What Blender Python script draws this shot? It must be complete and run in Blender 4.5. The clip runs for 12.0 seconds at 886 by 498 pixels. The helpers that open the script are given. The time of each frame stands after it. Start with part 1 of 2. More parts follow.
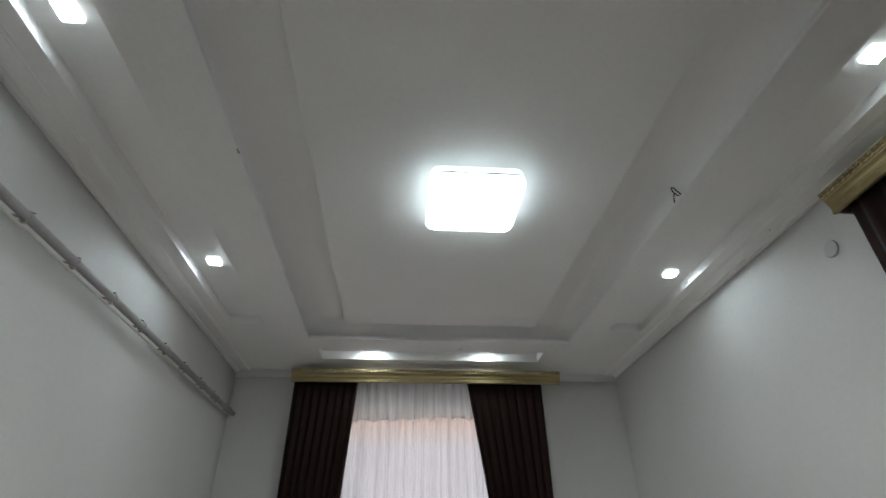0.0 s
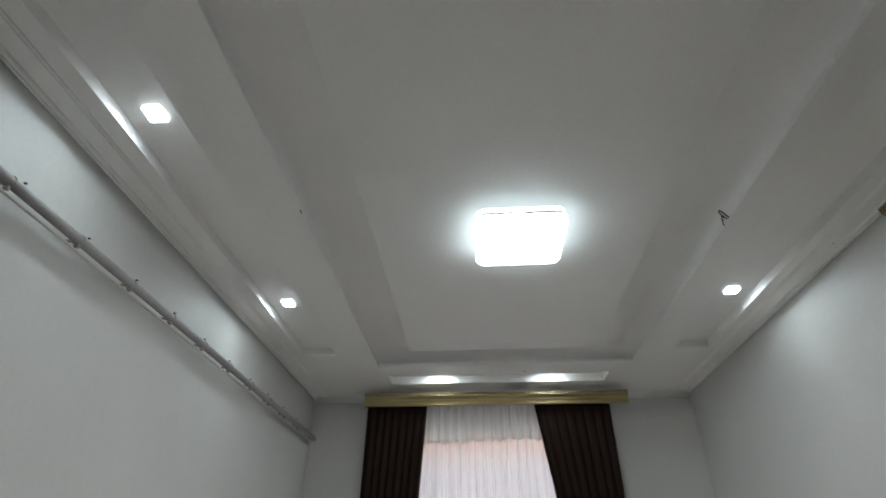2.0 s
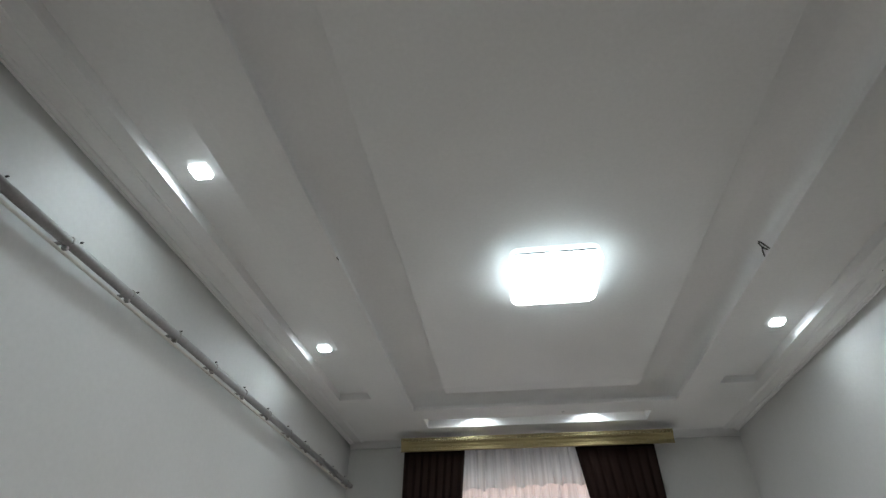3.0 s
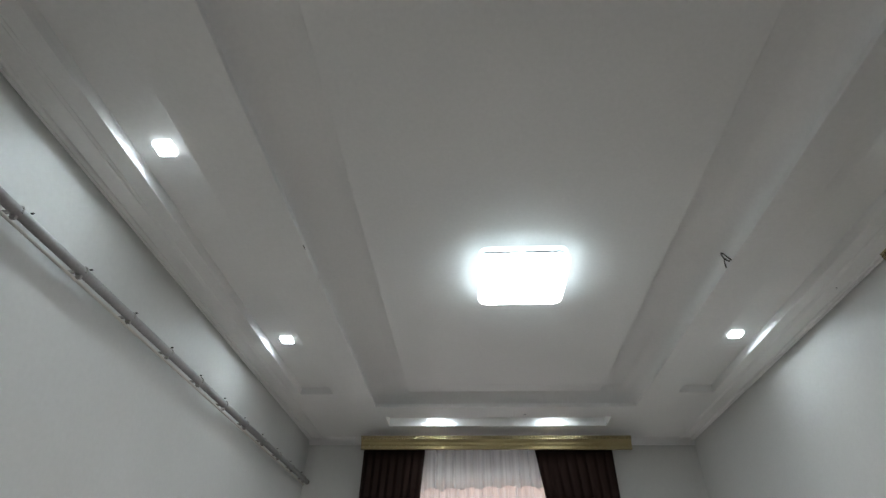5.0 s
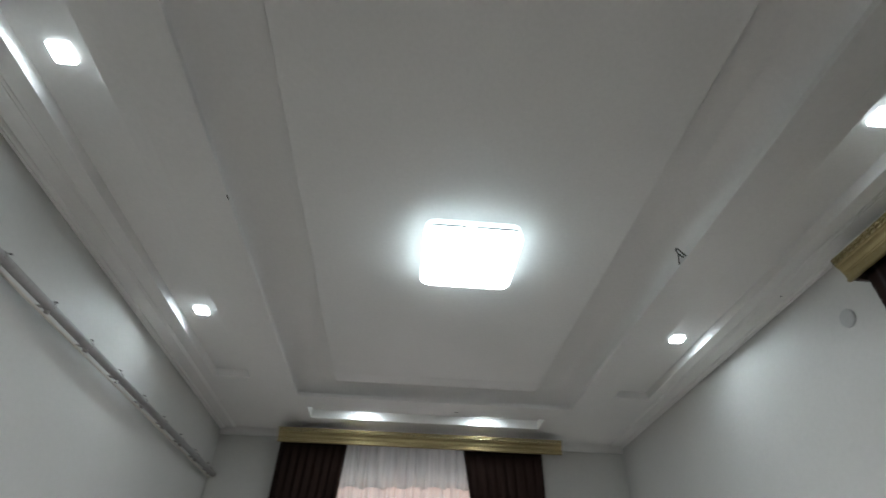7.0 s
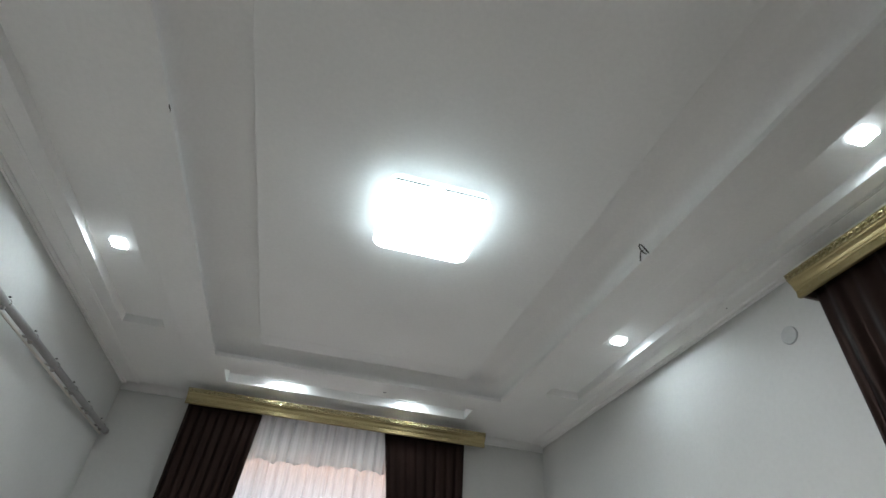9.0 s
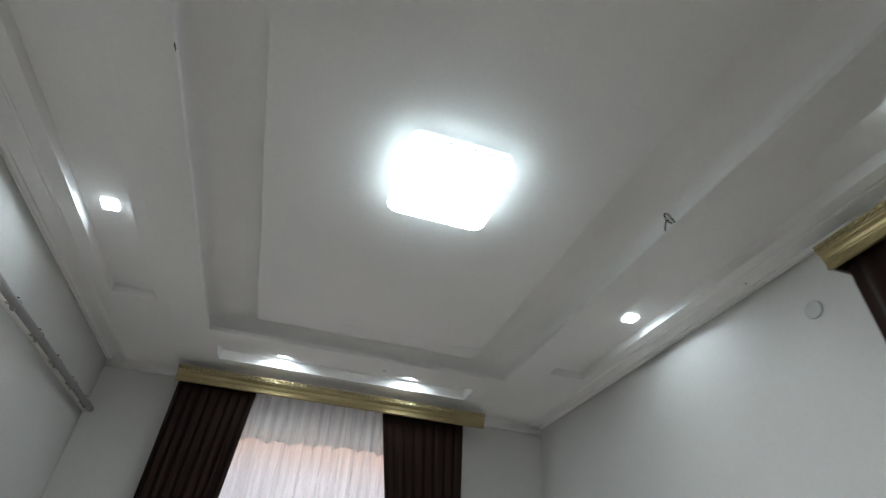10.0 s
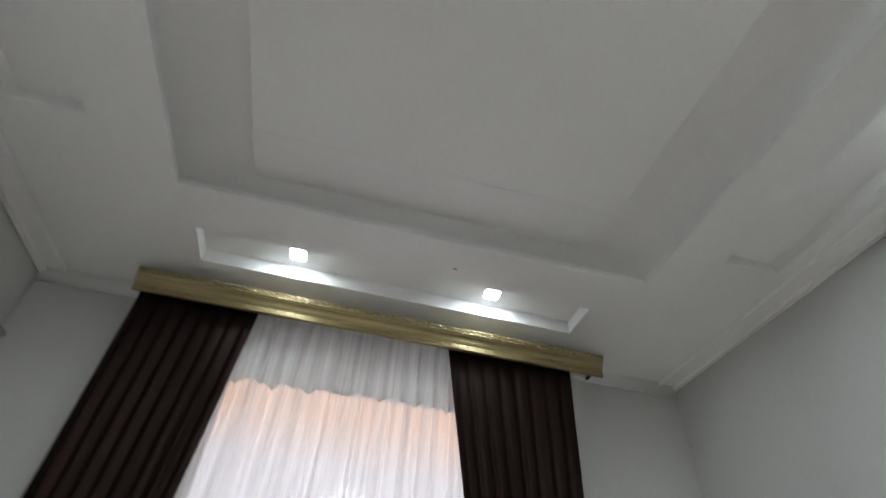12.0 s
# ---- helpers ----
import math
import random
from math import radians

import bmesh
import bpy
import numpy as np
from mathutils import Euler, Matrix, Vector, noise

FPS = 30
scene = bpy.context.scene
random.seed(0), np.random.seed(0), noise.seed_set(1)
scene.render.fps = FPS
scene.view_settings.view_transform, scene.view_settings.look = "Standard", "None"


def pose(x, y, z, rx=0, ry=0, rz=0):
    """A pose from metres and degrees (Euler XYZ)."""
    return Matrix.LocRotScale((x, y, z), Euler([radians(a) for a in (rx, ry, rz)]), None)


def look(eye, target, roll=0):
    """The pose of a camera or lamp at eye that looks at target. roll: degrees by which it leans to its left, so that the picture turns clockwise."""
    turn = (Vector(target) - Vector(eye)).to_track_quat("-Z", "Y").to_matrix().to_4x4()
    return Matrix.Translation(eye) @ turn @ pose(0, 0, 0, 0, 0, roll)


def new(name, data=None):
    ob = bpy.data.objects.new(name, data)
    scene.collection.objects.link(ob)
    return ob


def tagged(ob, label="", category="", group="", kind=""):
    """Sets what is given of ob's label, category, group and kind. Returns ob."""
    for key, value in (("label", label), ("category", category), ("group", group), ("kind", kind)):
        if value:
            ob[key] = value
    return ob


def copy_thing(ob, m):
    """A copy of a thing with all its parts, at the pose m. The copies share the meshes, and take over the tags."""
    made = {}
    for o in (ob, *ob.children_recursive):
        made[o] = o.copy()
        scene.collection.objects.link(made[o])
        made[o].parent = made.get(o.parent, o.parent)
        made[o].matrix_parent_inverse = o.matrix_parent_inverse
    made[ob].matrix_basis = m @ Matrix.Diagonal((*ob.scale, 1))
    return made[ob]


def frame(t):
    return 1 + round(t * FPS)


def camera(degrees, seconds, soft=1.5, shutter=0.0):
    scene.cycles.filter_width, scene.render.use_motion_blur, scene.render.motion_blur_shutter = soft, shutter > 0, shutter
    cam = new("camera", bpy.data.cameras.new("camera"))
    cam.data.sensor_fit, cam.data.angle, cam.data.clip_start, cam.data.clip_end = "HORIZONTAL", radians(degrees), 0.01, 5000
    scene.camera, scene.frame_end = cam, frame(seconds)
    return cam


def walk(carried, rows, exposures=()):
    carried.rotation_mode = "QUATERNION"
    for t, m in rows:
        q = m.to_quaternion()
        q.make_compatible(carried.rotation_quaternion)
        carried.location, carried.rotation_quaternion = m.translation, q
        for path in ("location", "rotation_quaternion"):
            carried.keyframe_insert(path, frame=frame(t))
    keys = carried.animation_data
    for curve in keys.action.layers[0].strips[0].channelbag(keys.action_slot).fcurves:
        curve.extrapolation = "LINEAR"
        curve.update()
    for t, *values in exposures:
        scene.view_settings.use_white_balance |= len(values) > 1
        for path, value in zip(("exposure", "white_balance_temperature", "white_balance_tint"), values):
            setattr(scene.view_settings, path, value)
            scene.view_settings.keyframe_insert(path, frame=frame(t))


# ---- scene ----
cam = camera(81.2, 12.0, shutter=0.5)
PATH = [
    (0, (0.124, 0.189, 1.248), (0.27, 1.884, 2.3), -0.8),
    (0.5, (0.043, 0.041, 1.255), (0.138, 1.733, 2.317), -0.8),
    (1, (0.058, -0.028, 1.273), (0.13, 1.674, 2.321), 0.2),
    (1.5, (0.154, -0.022, 1.272), (0.171, 1.68, 2.322), 1.2),
    (2, (0.216, -0.025, 1.294), (0.1, 1.652, 2.379), 0.2),
    (2.5, (0.203, -0.034, 1.301), (0.01, 1.574, 2.474), 0.2),
    (3, (0.178, -0.055, 1.303), (-0.032, 1.528, 2.507), 0.2),
    (5, (0.202, -0.017, 1.285), (0.091, 1.57, 2.497), 1.2),
    (5.5, (0.279, 0.026, 1.273), (0.166, 1.619, 2.478), 0.2),
    (6, (0.325, 0.058, 1.277), (0.123, 1.64, 2.484), 0.1),
    (6.5, (0.292, 0.131, 1.28), (0.079, 1.713, 2.486), 2.5),
    (7, (0.197, 0.277, 1.3), (0.304, 1.848, 2.533), 1.6),
    (9, (0.14, 0.516, 1.288), (0.482, 2.058, 2.515), 4.5),
    (9.5, (0.054, 0.557, 1.282), (0.458, 2.097, 2.494), 4.9),
    (10, (0.031, 0.723, 1.269), (0.447, 2.269, 2.468), 3.9),
    (10.5, (0.094, 1.063, 1.275), (0.357, 2.629, 2.491), 3.8),
    (11, (0.079, 1.519, 1.307), (0.236, 3.082, 2.543), 3.1),
    (11.5, (0.085, 1.996, 1.316), (0.312, 3.532, 2.577), 4.1),
    (12, (0.184, 2.523, 1.269), (0.478, 3.986, 2.6), 4.6),
]
EXPOSURE = [(0.0, 0.62, 6460, 11), (1.5, 0.66, 6460, 10), (2.5, 0.84, 6430, 11.5), (6.5, 0.78, 6430, 11), (7.2, 0.73, 6430, 10.5), (8.8, 1.03, 6360, 10),
            (9.5, 1.08, 6360, 11), (10.2, 0.68, 6410, 11), (10.6, 0.2, 6660, 17), (11.0, 0.1, 6830, 23), (11.5, 0.56, 6930, 20), (11.8, 0.88, 6460, 12), (12.0, 1.03, 6410, 11)]
walk(cam, [(t, look(eye, target, roll)) for t, eye, target, roll in PATH], EXPOSURE)

# ---- world, light ----
world = bpy.data.worlds.new("world")
scene.world = world
world.use_nodes = True
wn = world.node_tree
sky = wn.nodes.new("ShaderNodeTexSky")
sky.sky_type, sky.sun_disc = "NISHITA", False
sky.sun_elevation, sky.sun_rotation = radians(40), radians(200)
wn.links.new(sky.outputs[0], wn.nodes["Background"].inputs[0])
wn.nodes["Background"].inputs[1].default_value = 0.1

MAIN_LAMP, SPOT_LAMP, DAYLIGHT = 29.0, 86.0, 0.98


# ---- materials ----
def material(name, base, rough=0.6, metal=0.0, vary=0.06, scale=3.0, grain=60.0, bump=0.1, depth=0.002, tint=None):
    """A surface with slow stains, fine grain and relief, at real size."""
    m = bpy.data.materials.new(name)
    m.use_nodes = True
    n, l = m.node_tree.nodes, m.node_tree.links
    b = n["Principled BSDF"]
    b.inputs["Roughness"].default_value, b.inputs["Metallic"].default_value = rough, metal
    co = n.new("ShaderNodeTexCoord")
    slow, fine = n.new("ShaderNodeTexNoise"), n.new("ShaderNodeTexNoise")
    slow.inputs["Scale"].default_value, slow.inputs["Detail"].default_value = scale, 5
    fine.inputs["Scale"].default_value, fine.inputs["Detail"].default_value = grain, 3
    for t in (slow, fine):
        l.new(co.outputs["Object"], t.inputs["Vector"])
    ramp = n.new("ShaderNodeValToRGB")
    second = tint or [c * (1 - 2 * vary) for c in base]
    ramp.color_ramp.elements[0].position, ramp.color_ramp.elements[1].position = 0.3, 0.7
    ramp.color_ramp.elements[0].color, ramp.color_ramp.elements[1].color = (*second, 1), (*base, 1)
    l.new(slow.outputs["Fac"], ramp.inputs["Fac"])
    mix = n.new("ShaderNodeMix")
    mix.data_type, mix.blend_type = "RGBA", "MULTIPLY"
    mix.inputs["Factor"].default_value = min(1.0, vary * 3)
    l.new(ramp.outputs["Color"], mix.inputs["A"])
    l.new(fine.outputs["Fac"], mix.inputs["B"])
    l.new(mix.outputs["Result"], b.inputs["Base Color"])
    rr = n.new("ShaderNodeMapRange")
    rr.inputs["To Min"].default_value, rr.inputs["To Max"].default_value = max(0.03, rough - 0.1), min(1, rough + 0.1)
    l.new(slow.outputs["Fac"], rr.inputs["Value"])
    l.new(rr.outputs["Result"], b.inputs["Roughness"])
    if bump:
        bp = n.new("ShaderNodeBump")
        bp.inputs["Strength"].default_value, bp.inputs["Distance"].default_value = bump, depth
        l.new(fine.outputs["Fac"], bp.inputs["Height"])
        l.new(bp.outputs["Normal"], b.inputs["Normal"])
    return m


def glowing(name, colour, strength):
    m = bpy.data.materials.new(name)
    m.use_nodes = True
    b = m.node_tree.nodes["Principled BSDF"]
    b.inputs["Base Color"].default_value = (0.8, 0.8, 0.8, 1)
    b.inputs["Roughness"].default_value = 0.4
    b.inputs["Emission Color"].default_value = (*colour, 1)
    b.inputs["Emission Strength"].default_value = strength
    return m


def cloth(name, base, rough, sheen, weave, through_share=0.0, open_share=0.0):
    """Woven cloth; through_share lets light shine through it, open_share is the gaps of a thin weave."""
    m = material(name, base, rough, 0, 0.08, 6.0, weave, 0.25, 0.0006)
    n, l = m.node_tree.nodes, m.node_tree.links
    b = n["Principled BSDF"]
    b.inputs["Sheen Weight"].default_value = sheen
    b.inputs["Sheen Roughness"].default_value = 0.4
    if through_share:
        out = n["Material Output"]
        tl, tp, m1, m2 = (n.new(k) for k in ("ShaderNodeBsdfTranslucent", "ShaderNodeBsdfTransparent", "ShaderNodeMixShader", "ShaderNodeMixShader"))
        tl.inputs["Color"].default_value = (*base, 1)
        m1.inputs["Fac"].default_value = through_share
        # woven vertical stripes: denser and thinner threads side by side
        stripe, squeeze, span = n.new("ShaderNodeTexNoise"), n.new("ShaderNodeMapping"), n.new("ShaderNodeMapRange")
        squeeze.inputs["Scale"].default_value = (1.0, 0.0, 0.012)
        stripe.inputs["Scale"].default_value, stripe.inputs["Detail"].default_value = 55.0, 4.0
        co = next(k for k in n if k.bl_idname == "ShaderNodeTexCoord")
        l.new(co.outputs["Object"], squeeze.inputs["Vector"]), l.new(squeeze.outputs[0], stripe.inputs["Vector"])
        span.inputs["From Min"].default_value, span.inputs["From Max"].default_value = 0.35, 0.65
        span.inputs["To Min"].default_value, span.inputs["To Max"].default_value = open_share * 0.55, open_share * 1.45
        l.new(stripe.outputs["Fac"], span.inputs["Value"]), l.new(span.outputs["Result"], m2.inputs["Fac"])
        l.new(b.outputs[0], m1.inputs[1]), l.new(tl.outputs[0], m1.inputs[2])
        l.new(m1.outputs[0], m2.inputs[1]), l.new(tp.outputs[0], m2.inputs[2])
        l.new(m2.outputs[0], out.inputs["Surface"])
    return m


def uneven(m, scale, depth):
    """Adds slow waves of hand-laid plaster under the fine grain."""
    n, l = m.node_tree.nodes, m.node_tree.links
    wave, bp = n.new("ShaderNodeTexNoise"), n.new("ShaderNodeBump")
    wave.inputs["Scale"].default_value, wave.inputs["Detail"].default_value = scale, 2
    bp.inputs["Strength"].default_value, bp.inputs["Distance"].default_value = 0.35, depth
    co = next(k for k in n if k.bl_idname == "ShaderNodeTexCoord")
    fine = next(k for k in n if k.bl_idname == "ShaderNodeBump" and k != bp)
    l.new(co.outputs["Object"], wave.inputs["Vector"]), l.new(wave.outputs["Fac"], bp.inputs["Height"])
    l.new(bp.outputs["Normal"], fine.inputs["Normal"])


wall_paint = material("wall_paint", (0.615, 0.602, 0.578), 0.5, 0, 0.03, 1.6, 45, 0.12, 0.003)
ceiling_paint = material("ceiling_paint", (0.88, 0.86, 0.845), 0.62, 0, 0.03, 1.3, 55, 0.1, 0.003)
uneven(wall_paint, 2.2, 0.03), uneven(ceiling_paint, 2.6, 0.025)
floor_wood = material("floor_wood", (0.80, 0.73, 0.655), 0.5, 0, 0.08, 2.0, 30, 0.1, 0.002)
gold_paint = material("gold_paint", (0.35, 0.275, 0.135), 0.32, 0.7, 0.05, 5, 240, 0.12, 0.0006, (0.29, 0.225, 0.105))
gold_leaf = material("gold_leaf", (0.80, 0.69, 0.42), 0.2, 0.75, 0.12, 30, 200, 0.3, 0.002, (0.40, 0.32, 0.16))
dark_board = material("dark_board", (0.06, 0.035, 0.025), 0.6, 0, 0.1, 8, 60, 0.2, 0.002)
pale_board = material("pale_board", (0.62, 0.58, 0.52), 0.6, 0, 0.08, 8, 60, 0.2, 0.002)
brown_satin = cloth("brown_satin", (0.0078, 0.0036, 0.0029), 0.44, 0.0, 700)
brown_satin.node_tree.nodes["Principled BSDF"].inputs["Specular IOR Level"].default_value = 0.18
brown_satin.node_tree.nodes["Principled BSDF"].inputs["Specular Tint"].default_value = (0.90, 0.60, 0.50, 1)
white_sheer = cloth("white_sheer", (0.82, 0.82, 0.82), 0.8, 0.0, 900, 0.6, 0.25)
white_valance = cloth("white_valance", (0.80, 0.80, 0.78), 0.8, 0.0, 900, 0.6, 0.22)
pipe_paint = material("pipe_paint", (0.42, 0.395, 0.385), 0.45, 0, 0.1, 9, 90, 0.2, 0.002)
clip_plastic = material("clip_plastic", (0.42, 0.39, 0.36), 0.5, 0, 0.1, 20, 120, 0.2, 0.001)
cable_white = material("cable_white", (0.64, 0.59, 0.52), 0.45, 0, 0.06, 20, 120, 0.1, 0.001)
steel = material("steel", (0.10, 0.09, 0.08), 0.45, 0.6, 0.1, 30, 200, 0.2, 0.001)
cover_plastic = material("cover_plastic", (0.50, 0.505, 0.495), 0.45, 0, 0.03, 10, 90, 0.05, 0.001)
white_plastic = material("white_plastic", (0.72, 0.74, 0.73), 0.4, 0, 0.03, 10, 90, 0.05, 0.001)
dirt = material("dirt", (0.05, 0.045, 0.04), 0.8, 0, 0.1, 30, 200, 0.2, 0.001)
lamp_glow = glowing("lamp_glow", (0.90, 0.97, 1.0), MAIN_LAMP)
lamp_side = glowing("lamp_side", (0.78, 0.96, 1.0), 5.6)
lamp_base = glowing("lamp_base", (0.76, 0.95, 1.0), 1.2)
# glow added to the downlight casings for the halo on the trough
spot_side = glowing("spot_side", (0.84, 0.97, 1.0), 2.2)
spot_glow = glowing("spot_glow", (0.80, 0.95, 1.0), SPOT_LAMP)
glass = bpy.data.materials.new("glass")
glass.use_nodes = True
gb = glass.node_tree.nodes["Principled BSDF"]
gb.inputs["Transmission Weight"].default_value, gb.inputs["Roughness"].default_value, gb.inputs["IOR"].default_value = 1.0, 0.02, 1.45

# plain sheet with daylight put in as glow: lavender-white low, peach higher up
outside_glow = bpy.data.materials.new("backdrop_glow")
outside_glow.use_nodes = True
sn, sl = outside_glow.node_tree.nodes, outside_glow.node_tree.links
sb = sn["Principled BSDF"]
sb.inputs["Base Color"].default_value = (0.1, 0.1, 0.1, 1)
s_co, s_xyz, s_ramp = sn.new("ShaderNodeTexCoord"), sn.new("ShaderNodeSeparateXYZ"), sn.new("ShaderNodeValToRGB")
s_map = sn.new("ShaderNodeMapRange")
s_map.inputs["From Min"].default_value, s_map.inputs["From Max"].default_value = 0.0, 4.0
sl.new(s_co.outputs["Object"], s_xyz.inputs[0])
sl.new(s_xyz.outputs["Z"], s_map.inputs["Value"])
sl.new(s_map.outputs["Result"], s_ramp.inputs["Fac"])
for e, p, c in zip((s_ramp.color_ramp.elements[0], s_ramp.color_ramp.elements[1]), (0.57, 0.65), ((0.90, 0.88, 0.96, 1), (1.0, 0.62, 0.42, 1))):
    e.position, e.color = p, c
sl.new(s_ramp.outputs["Color"], sb.inputs["Emission Color"])
sb.inputs["Emission Strength"].default_value = DAYLIGHT


# ---- mesh helpers ----
def mesh_of(name, bm, mat, smooth=False):
    bmesh.ops.recalc_face_normals(bm, faces=bm.faces)
    me = bpy.data.meshes.new(name)
    bm.to_mesh(me)
    bm.free()
    me.materials.append(mat)
    if smooth:
        for p in me.polygons:
            p.use_smooth = True
    return me


def part(name, bm, mat, parent=None, label="", smooth=False):
    ob = new(name, mesh_of(name, bm, mat, smooth))
    ob.parent = parent
    if label:
        ob["label"] = label
    return ob


def thing(name, m, label, category, group=""):
    ob = new(name)
    ob.matrix_basis = m
    return tagged(ob, label, category, group)


def add_box(bm, lo, hi, bevel=0.0, segments=2):
    r = bmesh.ops.create_cube(bm, size=1.0)
    vs = r["verts"]
    for v in vs:
        v.co = Vector([lo[i] + (v.co[i] + 0.5) * (hi[i] - lo[i]) for i in range(3)])
    if bevel:
        es = list({e for v in vs for e in v.link_edges})
        bmesh.ops.bevel(bm, geom=es, offset=bevel, segments=segments, affect="EDGES", profile=0.5)
    return bm


def box(lo, hi, bevel=0.0, segments=2):
    return add_box(bmesh.new(), lo, hi, bevel, segments)


def add_tube(bm, pts, r, sides=12, caps=True):
    """A round tube along a polyline."""
    pts = [Vector(p) for p in pts]
    rings = []
    for i, p in enumerate(pts):
        d = (pts[min(i + 1, len(pts) - 1)] - pts[max(i - 1, 0)]).normalized()
        a = d.cross(Vector((0, 0, 1)) if abs(d.z) < 0.9 else Vector((1, 0, 0))).normalized()
        b = d.cross(a)
        rr = r[i] if isinstance(r, (list, tuple)) else r
        rings.append([bm.verts.new(p + rr * (math.cos(k * math.tau / sides) * a + math.sin(k * math.tau / sides) * b)) for k in range(sides)])
    for u, v in zip(rings, rings[1:]):
        for k in range(sides):
            bm.faces.new((u[k], u[(k + 1) % sides], v[(k + 1) % sides], v[k]))
    if caps:
        bm.faces.new(rings[0][::-1]), bm.faces.new(rings[-1])
    return bm


def add_prism(bm, profile, x0, x1):
    """A closed profile in (y, z), drawn out along x."""
    a = [bm.verts.new((x0, y, z)) for y, z in profile]
    b = [bm.verts.new((x1, y, z)) for y, z in profile]
    for i in range(len(profile)):
        j = (i + 1) % len(profile)
        bm.faces.new((a[i], a[j], b[j], b[i]))
    bm.faces.new(a[::-1]), bm.faces.new(b)
    return bm


# ---- the room ----
WX0, WX1, WY0, WY1 = -1.44, 2.27, -0.59, 5.12
SOFFIT, BORDER, TROUGH, UPPER, TOP = 2.845, 2.870, 2.929, 3.02, 3.30
FIELD, TROUGH_FAR = 2.908, 2.946
BEAM = (-0.855, 0.12, 1.70, 4.41)
TRAY = (-0.632, 0.33, 1.515, 4.20)
PANEL = (-0.335, 0.55, 1.205, 3.88)
TROUGH_L = (-1.212, 0.56, -0.945, 3.965)
TROUGH_R = (1.787, 0.56, 2.055, 3.965)
TROUGH_F = (-0.592, 4.50, 1.380, 4.740)
W = 0.22


def wall(name, lo, hi, label, hole=None):
    """A wall slab; hole: (x0, z0, x1, z1) cut through a wall that runs along x."""
    bm = bmesh.new()
    if hole is None:
        add_box(bm, lo, hi)
    else:
        xs, zs = sorted((lo[0], hole[0], hole[2], hi[0])), sorted((lo[2], hole[1], hole[3], hi[2]))
        for y, flip in ((lo[1], False), (hi[1], True)):
            for i in range(3):
                for j in range(3):
                    if (i, j) != (1, 1):
                        bm.faces.new([bm.verts.new(c) for c in ((xs[i], y, zs[j]), (xs[i + 1], y, zs[j]), (xs[i + 1], y, zs[j + 1]), (xs[i], y, zs[j + 1]))])
        for a, b in (((xs[1], zs[1]), (xs[2], zs[1])), ((xs[2], zs[1]), (xs[2], zs[2])), ((xs[2], zs[2]), (xs[1], zs[2])), ((xs[1], zs[2]), (xs[1], zs[1])),
                     ((xs[0], zs[0]), (xs[3], zs[0])), ((xs[3], zs[0]), (xs[3], zs[3])), ((xs[3], zs[3]), (xs[0], zs[3])), ((xs[0], zs[3]), (xs[0], zs[0]))):
            bm.faces.new([bm.verts.new(c) for c in ((a[0], lo[1], a[1]), (b[0], lo[1], b[1]), (b[0], hi[1], b[1]), (a[0], hi[1], a[1]))])
        bmesh.ops.remove_doubles(bm, verts=bm.verts, dist=0.0005)
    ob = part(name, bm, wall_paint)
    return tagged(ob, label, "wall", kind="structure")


HOLE = (-0.42, 0.85, 1.15, 2.60)
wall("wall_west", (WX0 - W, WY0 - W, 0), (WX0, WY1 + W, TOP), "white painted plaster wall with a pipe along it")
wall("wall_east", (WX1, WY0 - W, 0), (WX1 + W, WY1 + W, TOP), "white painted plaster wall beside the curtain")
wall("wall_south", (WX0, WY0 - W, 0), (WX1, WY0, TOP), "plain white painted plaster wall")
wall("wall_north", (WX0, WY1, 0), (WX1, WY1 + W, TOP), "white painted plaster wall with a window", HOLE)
tagged(part("floor", box((WX0 - W, WY0 - W, -0.2), (WX1 + W, WY1 + W, 0)), floor_wood), "plain light wooden floor of the room", "floor", kind="structure")


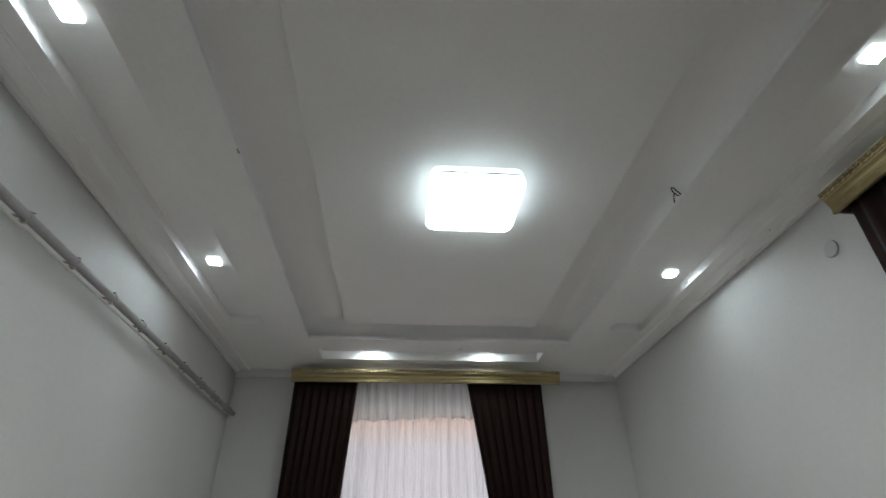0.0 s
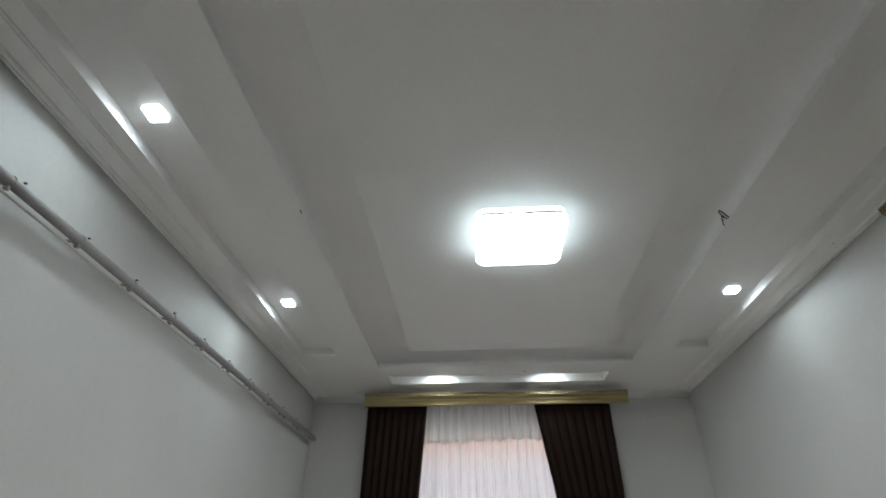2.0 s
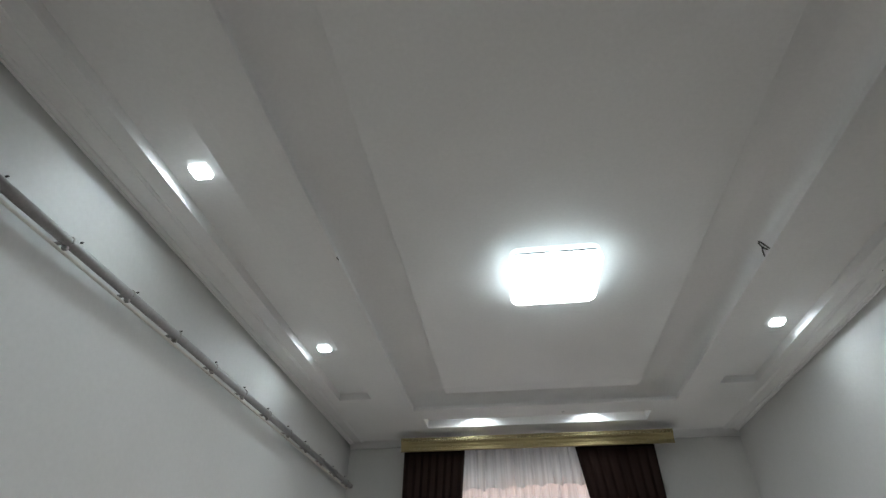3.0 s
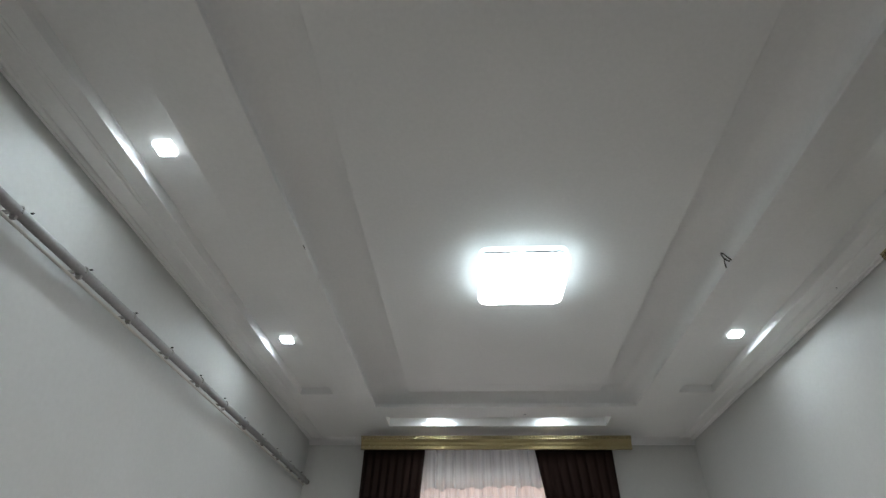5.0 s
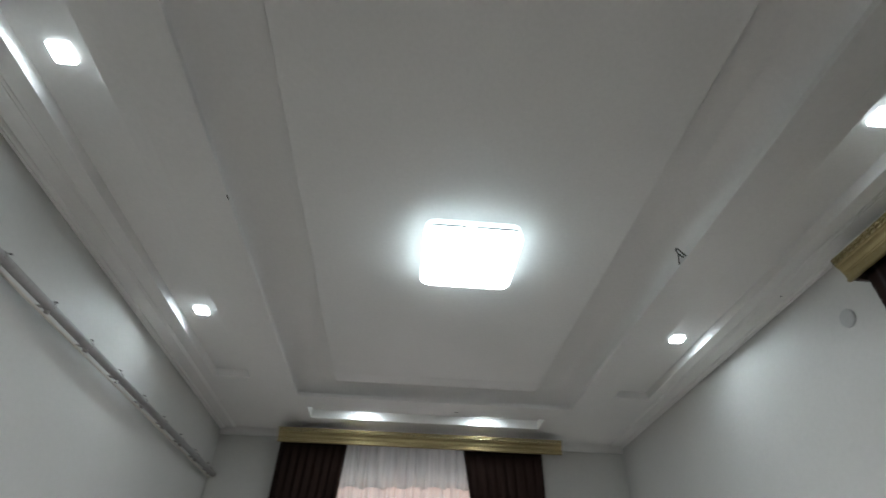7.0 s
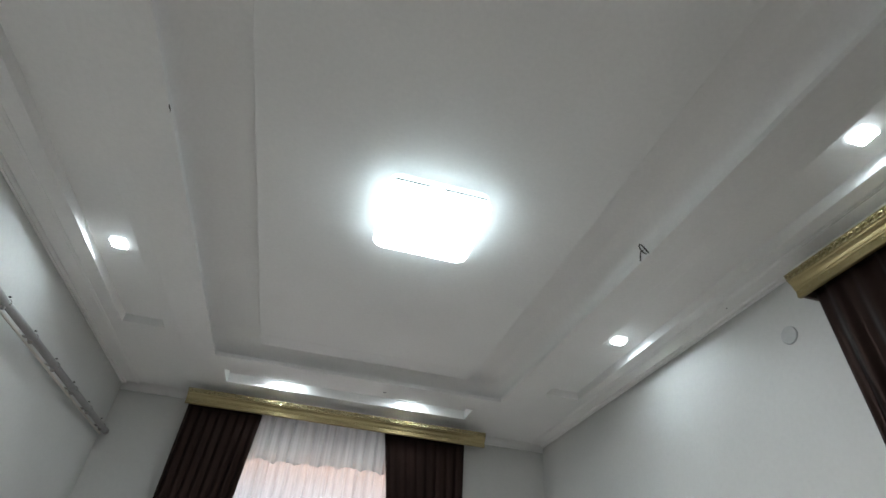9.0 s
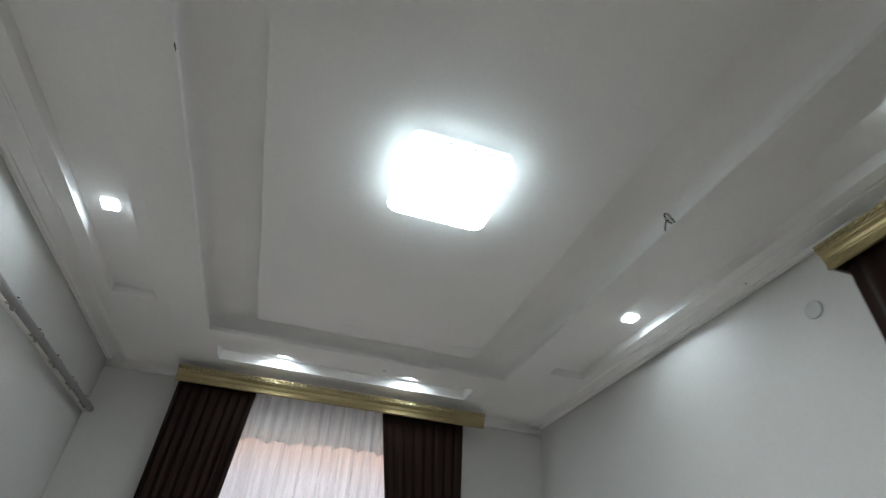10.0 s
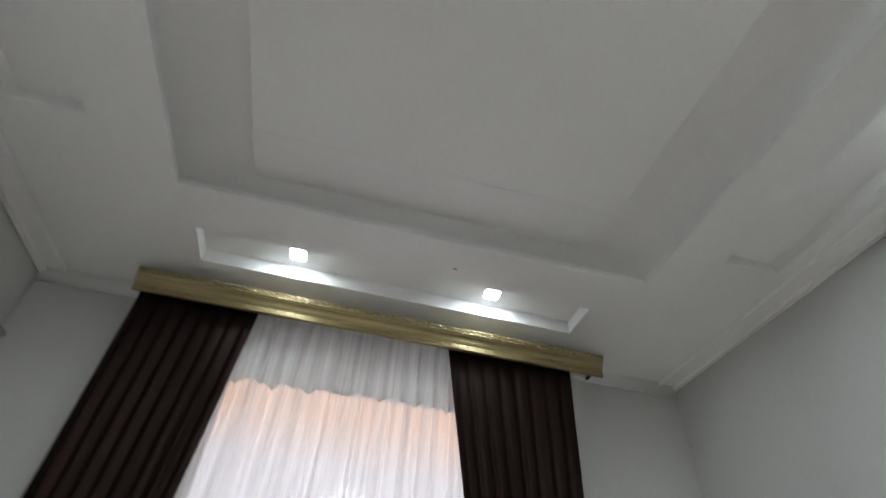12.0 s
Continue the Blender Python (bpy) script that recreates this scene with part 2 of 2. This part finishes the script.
def ceiling_mesh():
    """Lowered border with three sunk troughs round a raised tray; its underside is stepped cell by cell."""
    bm = bmesh.new()
    cavity = (TRAY[0] - 0.029, TRAY[1] - 0.004, TRAY[2] + 0.004, TRAY[3] + 0.029)
    zones = [(cavity, UPPER), (PANEL, FIELD), (TROUGH_L, TROUGH), (TROUGH_R, TROUGH), (TROUGH_F, TROUGH_FAR)]
    xs = sorted({WX0, WX1, *(z[0][0] for z in zones), *(z[0][2] for z in zones)})
    ys = sorted({WY0, WY1, *(z[0][1] for z in zones), *(z[0][3] for z in zones)})

    def height(i, j):
        if not (0 <= i < len(xs) - 1 and 0 <= j < len(ys) - 1):
            return None
        x, y = (xs[i] + xs[i + 1]) / 2, (ys[j] + ys[j + 1]) / 2
        h = BORDER
        for (x0, y0, x1, y1), z in zones:
            if x0 < x < x1 and y0 < y < y1:
                h = z
        return h

    def quad(*c):
        bm.faces.new([bm.verts.new(p) for p in c])

    for i in range(len(xs) - 1):
        for j in range(len(ys) - 1):
            h = height(i, j)
            quad((xs[i], ys[j], h), (xs[i + 1], ys[j], h), (xs[i + 1], ys[j + 1], h), (xs[i], ys[j + 1], h))
            g = height(i + 1, j)
            if g is not None and g != h:
                quad((xs[i + 1], ys[j], h), (xs[i + 1], ys[j + 1], h), (xs[i + 1], ys[j + 1], g), (xs[i + 1], ys[j], g))
            g = height(i, j + 1)
            if g is not None and g != h:
                quad((xs[i], ys[j + 1], h), (xs[i + 1], ys[j + 1], h), (xs[i + 1], ys[j + 1], g), (xs[i], ys[j + 1], g))
    bmesh.ops.remove_doubles(bm, verts=bm.verts, dist=0.0005)
    bmesh.ops.dissolve_limit(bm, angle_limit=0.02, verts=bm.verts, edges=bm.edges)
    bmesh.ops.recalc_face_normals(bm, faces=bm.faces)
    sharp = [e for e in bm.edges if len(e.link_faces) == 2 and e.calc_face_angle() > 0.5]
    bmesh.ops.bevel(bm, geom=sharp, offset=0.0025, segments=2, affect="EDGES", profile=0.5)
    # beam boards round the tray: a thin lip that oversails the cavity behind it
    ring = bmesh.new()
    rims = []
    steps = 26
    for (x0, y0, x1, y1), z, wavy in ((BEAM, SOFFIT, 0.0015), (TRAY, SOFFIT, 0.0022), (TRAY, BORDER + 0.005, 0.0015), (BEAM, BORDER + 0.005, 0.0015)):
        rim, corners = [], ((x0, y0), (x1, y0), (x1, y1), (x0, y1))
        for k in range(4):
            (ax, ay), (bx, by) = corners[k], corners[(k + 1) % 4]
            for i in range(steps):
                f = i / steps
                w = wavy * noise.noise((7.3 * k + 0.9 * i, z, x0)) if i else 0.0
                x, y = ax + (bx - ax) * f, ay + (by - ay) * f
                rim.append(ring.verts.new((x + w * (k % 2), y + w * (1 - k % 2), z)))
        rims.append(rim)
    for u, v in zip(rims, rims[1:] + rims[:1]):
        for k in range(4 * steps):
            ring.faces.new((u[k], u[(k + 1) % len(u)], v[(k + 1) % len(u)], v[k]))
    bmesh.ops.recalc_face_normals(ring, faces=ring.faces)
    bmesh.ops.bevel(ring, geom=[e for e in ring.edges if e.calc_face_angle() > 0.5], offset=0.003, segments=2, affect="EDGES", profile=0.5)
    spare = bpy.data.meshes.new("beam_boards")
    ring.to_mesh(spare)
    ring.free()
    bm.from_mesh(spare)
    bpy.data.meshes.remove(spare)
    # filler rounds the tray's sides softly into its top
    rise, fine = 0.145, 12
    (ow, os, oe, on), (rw, rs, re, rn) = (0.028, 0.003, 0.003, 0.028), (0.22, 0.15, 0.10, 0.06)
    lines = []
    for k in range(fine + 1):
        a = k / fine * math.pi / 2
        d, z = 1 - math.cos(a), UPPER - 0.001 - rise * (1 - math.sin(a))
        x0, y0, x1, y1 = TRAY[0] - ow + rw * d, TRAY[1] - os + rs * d, TRAY[2] + oe - re * d, TRAY[3] + on - rn * d
        lines.append([bm.verts.new(p) for p in ((x0, y0, z), (x1, y0, z), (x1, y1, z), (x0, y1, z))])
    for u, v in zip(lines, lines[1:]):
        for k in range(4):
            bm.faces.new((u[k], u[(k + 1) % 4], v[(k + 1) % 4], v[k])).smooth = True
    # the hung panel rises gently into the groove behind the north lip
    end = TRAY[3] - 0.012 - PANEL[3]
    roll = [(PANEL[3] + end * k / 10, FIELD + 0.075 * (k / 10) ** 2.2) for k in range(11)]
    add_prism(bm, roll + [(PANEL[3] + end, FIELD + 0.10), (PANEL[3], FIELD + 0.10)], PANEL[0], PANEL[2])
    # slab above
    top = bmesh.ops.create_cube(bm, size=1.0)["verts"]
    for v in top:
        v.co = Vector((WX0 + (v.co.x + 0.5) * (WX1 - WX0), WY0 + (v.co.y + 0.5) * (WY1 - WY0), UPPER + 0.03 + (v.co.z + 0.5) * 0.2))
    return bm


ceiling = part("ceiling", ceiling_mesh(), ceiling_paint)
tagged(ceiling, "white plasterboard ceiling with raised tray and sunk troughs", "ceiling", kind="structure")


def trim_run(name, length, m):
    """Low plaster moulding: a bead at the wall and a thin flat band on the border."""
    s = BORDER
    prof = [(0.0, s - 0.017), (0.006, s - 0.020), (0.012, s - 0.017), (0.013, s - 0.011), (0.019, s - 0.010), (0.020, s - 0.014), (0.027, s - 0.015), (0.033, s - 0.010), (0.036, s - 0.002), (0.112, s - 0.002), (0.115, s - 0.007), (0.122, s - 0.008), (0.127, s - 0.004), (0.131, s - 0.006), (0.138, s - 0.004), (0.141, s - 0.0005), (0.141, s + 0.004), (0.0, s + 0.004)]
    ob = part(name, add_prism(bmesh.new(), prof, 0, length), ceiling_paint)
    ob.matrix_basis = m
    return tagged(ob, "low white plaster moulding where wall meets ceiling", "moulding", kind="structure")


G = 0.003
trim_run("trim_west", WY1 - WY0, pose(WX0 + G, WY1, 0, 0, 0, -90))
trim_run("trim_east", WY1 - WY0, pose(WX1 - G, WY0, 0, 0, 0, 90))


def cove_run(name, length, m, r=0.06):
    """Plain plaster fillet that rounds the wall into the ceiling border."""
    arc = [(r * (1 - math.cos(k / 8 * math.pi / 2)), BORDER - r * (1 - math.sin(k / 8 * math.pi / 2))) for k in range(9)]
    ob = part(name, add_prism(bmesh.new(), arc + [(r, BORDER + 0.004), (0.0, BORDER + 0.004)], 0, length), ceiling_paint, smooth=True)
    ob.matrix_basis = m
    return tagged(ob, "plain rounded white plaster edge between wall and ceiling", "moulding", kind="structure")


cove_run("trim_north", WX1 - WX0 - 0.004, pose(WX1 - 0.002, WY1 - G, 0, 0, 0, 180))
cove_run("trim_south", WX1 - WX0 - 0.004, pose(WX0 + 0.002, WY0 + G, 0, 0, 0, 0))


# ---- window and what is outside ----
def window():
    x0, z0, x1, z1 = HOLE
    y = WY1 + 0.09
    root = thing("window_1", pose(0, 0, 0), "white framed window behind sheer curtains", "window")
    root["kind"] = "structure"
    bm = bmesh.new()
    f = 0.06
    for lo, hi in (((x0, y, z0), (x0 + f, y + 0.06, z1)), ((x1 - f, y, z0), (x1, y + 0.06, z1)), ((x0 + f, y, z0), (x1 - f, y + 0.06, z0 + f)), ((x0 + f, y, z1 - f), (x1 - f, y + 0.06, z1))):
        add_box(bm, lo, hi, 0.006)
    part("window_frame", bm, white_plastic, root)
    pane = part("pane", box((x0 + f, y + 0.025, z0 + f), (x1 - f, y + 0.033, z1 - f)), glass, root)
    pane.visible_shadow = False
    part("window_sill", box((x0 - 0.05, WY1 - 0.03, z0 - 0.035), (x1 + 0.05, y, z0 - 0.003), 0.006), white_plastic, root)


window()
# added sheet whose glow lights the sheers from behind
bd = part("backdrop", box((-2.5, 5.75, -0.5), (3.3, 5.77, 4.5)), outside_glow)
tagged(bd, "plain glowing backdrop added outside the window, pale below, peach above", "backdrop", kind="structure")


# ---- curtains ----
def pleated(x_left, x_right, z0, z1, folds, amp, seed, nz=24, per=10, hem=None, pinch=0.5, thick=0.0):
    """A hanging cloth: x_left(z), x_right(z) bound it, folds deepen downwards and wander a little."""
    rng = random.Random(seed)
    ph = [rng.uniform(-0.5, 0.5) for _ in range(folds + 2)]
    am = [rng.uniform(0.6, 1.25) for _ in range(folds + 2)]
    bm = bmesh.new()
    n = folds * per
    grid = []
    for j in range(nz + 1):
        row = []
        for i in range(n + 1):
            u = i / n
            k = u * folds
            a, b = int(k), k - int(k)
            w = b * b * (3 - 2 * b)
            lo = hem(u) if hem else z0
            z = z1 + (lo - z1) * j / nz
            fall = (z1 - z) / max(0.01, z1 - z0)
            phase = (ph[a] * (1 - w) + ph[a + 1] * w) * (0.3 + 1.1 * fall)
            depth = amp * (am[a] * (1 - w) + am[a + 1] * w) * (pinch + (1 - pinch) * min(1, fall * 5))
            y = depth * (math.sin(math.tau * k + phase * 2.2) + 0.25 * math.sin(2 * math.tau * k + 1.3 * phase + seed))
            x = x_left(z) + (x_right(z) - x_left(z)) * u + 0.35 * depth * math.cos(math.tau * k + phase)
            y += 0.006 * math.sin(9 * z + 5 * u + seed) * fall
            row.append(bm.verts.new((x, y, z)))
        grid.append(row)
    for j in range(nz):
        for i in range(n):
            bm.faces.new((grid[j][i], grid[j][i + 1], grid[j + 1][i + 1], grid[j + 1][i]))
    return bm


def drape(name_label, x_left, x_right, z1, folds, seed, m, z0=0.02, deep=0.008):
    root = thing("curtain", m, name_label, "curtain")
    ob = part("cloth", pleated(x_left, x_right, z0, z1, folds, deep, seed, nz=48, per=12, pinch=0.45), brown_satin, root, smooth=True)
    sol = ob.modifiers.new("thickness", "SOLIDIFY")
    sol.thickness = 0.003
    tape = part("heading_tape", pleated(x_left, x_right, z1 - 0.045, z1 + 0.002, folds, deep, seed, nz=2, per=12, pinch=0.45), brown_satin, root, smooth=True)
    tape.location.y = -0.004
    return root


PZ0, PZ1 = 2.685, 2.799
drape("dark brown satin curtain drawn to the window's side", lambda z: -0.838 - 0.012 * (2.7 - z), lambda z: -0.268 - 0.078 * min(2.7 - z, 1.5), 2.75, 8, 3, pose(0, 4.885, 0))
drape("dark brown satin curtain hanging beside white sheers", lambda z: 0.735 + 0.150 * min(2.7 - z, 1.5), lambda z: 1.430, 2.75, 8, 5, pose(0, 4.885, 0))
drape("dark brown satin curtain under a gold pelmet", lambda z: -1.975, lambda z: 0.20, 2.70, 18, 8, pose(2.178, 0, 0, 0, 0, -90), deep=0.020)

sheer = thing("sheer_curtain", pose(0, 4.965, 0), "white sheer curtain glowing with daylight", "curtain")
part("cloth", pleated(lambda z: -0.60, lambda z: 1.22, 0.03, 2.752, 24, 0.013, 11, nz=30, per=10), white_sheer, sheer, smooth=True)
val = thing("sheer_valance", pose(0, 4.925, 0), "short gathered white sheer valance with scalloped hem", "curtain")


def scallop(u):
    return 2.362 + 0.030 * abs(math.sin(u * 8.5 * math.pi)) ** 0.7 - 0.012 * math.sin(u * 7)


part("cloth", pleated(lambda z: -0.45, lambda z: 1.0, 2.37, 2.752, 17, 0.017, 17, nz=14, per=10, hem=scallop), white_valance, val, smooth=True)
hem = pleated(lambda z: -0.45, lambda z: 1.0, 2.37, 2.752, 17, 0.017, 17, nz=40, per=10, hem=scallop)
bmesh.ops.delete(hem, geom=[v for k, v in enumerate(list(hem.verts)) if k // 171 < 38], context="VERTS")
hem_ob = part("hem", hem, white_valance, val, "stitched scalloped hem", True)
hem_ob.location.y = -0.003


# ---- gilded pelmets ----
def pelmet(length, depth, m, label, ends):
    """A box pelmet: front runs along +x at y = 0 (outermost), the wall is at y = depth."""
    h = PZ1 - PZ0
    root = thing("pelmet", m, label, "pelmet")
    prof = [(0.050, 0.0), (0.034, 0.0), (0.031, 0.004), (0.031, 0.010), (0.035, 0.013), (0.035, 0.034), (0.031, 0.037), (0.030, 0.043), (0.027, 0.045),
            (0.026, 0.052), (0.024, 0.060), (0.019, 0.068), (0.012, 0.073), (0.011, 0.079), (0.008, 0.081), (0.006, 0.084), (0.006, 0.104), (0.001, 0.107), (0.0, 0.112), (0.003, h), (0.050, h)]
    part("front_moulding", add_prism(bmesh.new(), prof, 0, length), gold_paint, root)
    for x in (0.003, length - 0.017):
        part("end_board", box((x, 0.051, ends[1]), (x + 0.014, ends[0], h - 0.018), 0.001), dark_board, root)
    part("curtain_rail", box((0.017, 0.085, h - 0.042), (length - 0.017, min(depth - 0.003, 0.20), h - 0.030), 0.002), pale_board, root)
    # carved leaf scrolls along the crown, pressed flowers on the lower band
    bm = bmesh.new()
    add_tube(bm, [(-0.017, 0, 0.004), (-0.010, -0.002, 0.012), (0.0, -0.003, 0.014), (0.009, -0.002, 0.009), (0.010, 0, 0.001), (0.004, 0.0, -0.002), (0.0, 0, 0.002)], [0.003, 0.0050, 0.0056, 0.0050, 0.004, 0.0034, 0.0024], 6)
    add_tube(bm, [(-0.019, 0, -0.005), (-0.008, -0.001, -0.004), (0.004, 0, -0.0065), (0.016, 0, -0.003)], [0.002, 0.0035, 0.003, 0.001], 6)
    scroll = mesh_of("scroll", bm, gold_leaf, True)
    n = round(length / 0.033)
    for k in range(n):
        ob = new("scroll", scroll)
        ob.parent = root
        ob.matrix_basis = pose((k + 0.5) * length / n, 0.005, 0.0905)
    bm = bmesh.new()
    for k in range(5):
        a = k * math.tau / 5
        add_tube(bm, [(0.002 * math.cos(a), 0, 0.002 * math.sin(a)), (0.006 * math.cos(a + 0.3), -0.001, 0.006 * math.sin(a + 0.3)), (0.009 * math.cos(a), 0, 0.009 * math.sin(a))], [0.001, 0.0026, 0.001], 5)
    rosette = mesh_of("rosette", bm, gold_paint, True)
    n = round(length / 0.05)
    for k in range(n):
        ob = new("rosette", rosette)
        ob.parent = root
        ob.matrix_basis = pose((k + 0.5) * length / n, 0.035, 0.0235)
    return root


pelmet(2.45, WY1 - 4.785, pose(-0.855, 4.785, PZ0), "gilded carved pelmet above the window curtains", (0.20, 0.06))
pelmet(2.35, WX1 - 2.094, pose(2.094, 2.02, PZ0 - 0.042, 0, 0, -90), "gilded carved pelmet over the side curtain", (WX1 - 2.097, 0.004))


# ---- lamps ----
def rounded_slab(x, y, z0, z1, r, edge, seg=6):
    """A square plate with rounded corners and a softened lower rim, centred on the origin."""
    bm = bmesh.new()

    def ring(inset, z):
        out = []
        for cx, cy, a0 in ((1, 1, 0), (-1, 1, 90), (-1, -1, 180), (1, -1, 270)):
            for k in range(seg + 1):
                a = radians(a0 + 90 * k / seg)
                rr = max(0.002, r - inset)
                out.append(bm.verts.new((cx * (x / 2 - inset - rr) + rr * math.cos(a), cy * (y / 2 - inset - rr) + rr * math.sin(a), z)))
        return out

    rings = [ring(0, z1), ring(0, z0 + edge)] + [ring(edge * (1 - math.cos(k / 4 * math.pi / 2)), z0 + edge * (1 - math.sin(k / 4 * math.pi / 2))) for k in range(1, 5)]
    for u, v in zip(rings, rings[1:]):
        for k in range(len(u)):
            bm.faces.new((u[k], u[(k + 1) % len(u)], v[(k + 1) % len(u)], v[k]))
    bm.faces.new(rings[0]), bm.faces.new(rings[-1][::-1])
    return bm


lamp_top = FIELD
lamp = thing("ceiling_lamp", pose(0.468, 2.322, lamp_top), "square white flush ceiling lamp switched on", "lamp")
part("base_plate", rounded_slab(0.462, 0.444, -0.034, 0.0, 0.054, 0.001), lamp_base, lamp, "softly glowing opal base")
part("seam", rounded_slab(0.470, 0.452, -0.0417, -0.0342, 0.055, 0.0005), dirt, lamp, "thin dark joint")
# added strips strengthen the joint's dark line; the gap stands for glare
for x0, x1 in ((-0.205, -0.045), (0.010, 0.205)):
    part("joint_strip", box((x0, -0.2320, -0.046), (x1, -0.2265, -0.0400), 0.001), dirt, lamp, "thin dark strip that draws the joint along the diffuser's edge")
part("diffuser_side", rounded_slab(0.474, 0.456, -0.078, -0.0417, 0.055, 0.014), lamp_side, lamp, "dimmer glowing opal side", True)
part("diffuser", rounded_slab(0.448, 0.430, -0.0792, -0.0782, 0.042, 0.0004), lamp_glow, lamp, "glowing opal diffuser")


def downlight(x, y, z):
    root = thing("downlight", pose(x, y, z), "small square white downlight switched on", "lamp", "downlights of the ceiling border")
    part("body", rounded_slab(0.078, 0.078, -0.0160, 0.0, 0.009, 0.001), spot_side, root, "white casing with an added glow that brightens the trough")
    part("diffuser", rounded_slab(0.075, 0.075, -0.0165, -0.0162, 0.008, 0.0002), spot_glow, root, "glowing diffuser")
    return root


first = downlight(-1.075, 1.384, TROUGH)
for x, y, z in ((-1.075, 3.11, TROUGH), (1.909, 3.105, TROUGH), (1.909, 1.355, TROUGH), (-0.133, 4.638, TROUGH_FAR + 0.0135), (0.895, 4.638, TROUGH_FAR + 0.0135)):
    copy_thing(first, pose(x, y, z))


# ---- pipe on the wall ----
def wall_pipe():
    root = thing("pipe", pose(-1.377, 0, 2.457), "grey painted pipe clipped along the white wall", "pipe")
    y0, y1 = WY0 + 0.01, 5.05
    part("tube", add_tube(bmesh.new(), [(0, y0, 0), (0, y1, 0)], 0.0205, 24), pipe_paint, root, smooth=True)
    part("end_cap", add_tube(bmesh.new(), [(0, y1 - 0.03, 0), (0, y1 + 0.006, 0)], 0.0225, 24), clip_plastic, root)
    part("cable", add_tube(bmesh.new(), [(-0.014, y0, -0.036), (-0.014, y1 - 0.05, -0.036)], 0.0065, 10), cable_white, root, "thin pale cable")
    bm = bmesh.new()
    add_tube(bm, [(0.022 * math.cos(a), 0, 0.022 * math.sin(a)) for a in (radians(k * 22.5 - 20) for k in range(13))], 0.004, 6)
    add_box(bm, (-0.062, -0.006, -0.007), (-0.018, 0.006, 0.005), 0.002)
    add_box(bm, (-0.016, -0.006, -0.036), (0.010, 0.006, -0.019), 0.003)
    clip = mesh_of("clip", bm, clip_plastic)
    bm = bmesh.new()
    add_tube(bm, [(-0.064, 0, 0), (-0.054, 0, 0), (-0.051, 0, 0)], [0.004, 0.004, 0.0025], 8)
    screw = mesh_of("screw", bm, steel)
    for k in range(16):
        y = -0.220 + 0.3675 * k
        if y > y1 - 0.02:
            break
        c = new("clip", clip)
        c.parent, c.matrix_basis = root, pose(0, y, 0)
        s = new("screw", screw)
        s.parent, s.matrix_basis = root, pose(0, y + 0.100, 0.080)


wall_pipe()


# ---- small things ----
def wire_hook():
    root = thing("hook", pose(1.512, 2.20, SOFFIT), "bent steel wire hook hanging at the tray's lip", "hook")
    bm = bmesh.new()
    pts = [(-0.006, -0.036, -0.004), (-0.020, -0.034, 0.018), (-0.030, -0.030, 0.040), (-0.034, -0.020, 0.054), (-0.030, -0.008, 0.052), (-0.022, -0.004, 0.034), (-0.014, -0.010, 0.014), (-0.008, -0.020, 0.002)]
    add_tube(bm, pts, 0.0036, 8)
    part("loop", bm, steel, root, smooth=True)
    bm = bmesh.new()
    add_tube(bm, [(-0.020, -0.016, 0.020), (-0.018, 0.000, 0.030), (-0.014, 0.014, 0.024), (-0.008, 0.028, 0.012), (-0.003, 0.038, 0.000)], 0.0034, 8)
    part("tail", bm, steel, root, smooth=True)


wire_hook()

cover = thing("junction_cover", pose(WX1, 2.245, 2.597, 0, -90, 0), "round white plastic junction box cover on the wall", "cover plate")
bm = bmesh.new()
add_tube(bm, [(0, 0, 0), (0, 0, 0.006), (0, 0, 0.009), (0, 0, 0.0095)], [0.045, 0.045, 0.041, 0.030], 32)
part("disc", bm, cover_plastic, cover)
part("screw", add_tube(bmesh.new(), [(0, 0, 0.009), (0, 0, 0.0105)], 0.004, 10), cover_plastic, cover)


# ---- flaws in the plaster ----
def flaw(name, label, place, size, spin):
    """A chipped sliver, a few millimetres thick, seated in the surface."""
    root = thing(name, pose(*place, 0, 0, spin), label, "flaw")
    bm = bmesh.new()
    add_tube(bm, [(-size, 0, 0), (-size * 0.4, 0.001, -0.001), (size * 0.3, -0.001, -0.0015), (size, 0.001, 0)], [0.0008, 0.003, 0.0024, 0.0006], 7)
    part("sliver", bm, dirt, root)


flaw("plaster_chip", "small dark chip in the beam's plaster edge", (TRAY[0] - 0.001, 1.988, SOFFIT + 0.001), 0.018, 90)
flaw("plaster_chip", "small dark crack in the beam's far plaster edge", (0.624, 4.375, SOFFIT - 0.0005), 0.014, 0)
nail = thing("nail", pose(2.19, 2.48, BORDER - 0.004), "small rusty nail head in the ceiling border", "nail")
part("head", add_tube(bmesh.new(), [(0, 0, 0.002), (0, 0, -0.002), (0, 0, -0.003)], [0.003, 0.003, 0.002], 10), steel, nail)
copy_thing(nail, pose(-1.38, WY1, 2.815, -90, 0, 0))["label"] = "small rusty nail head in the wall near the corner"
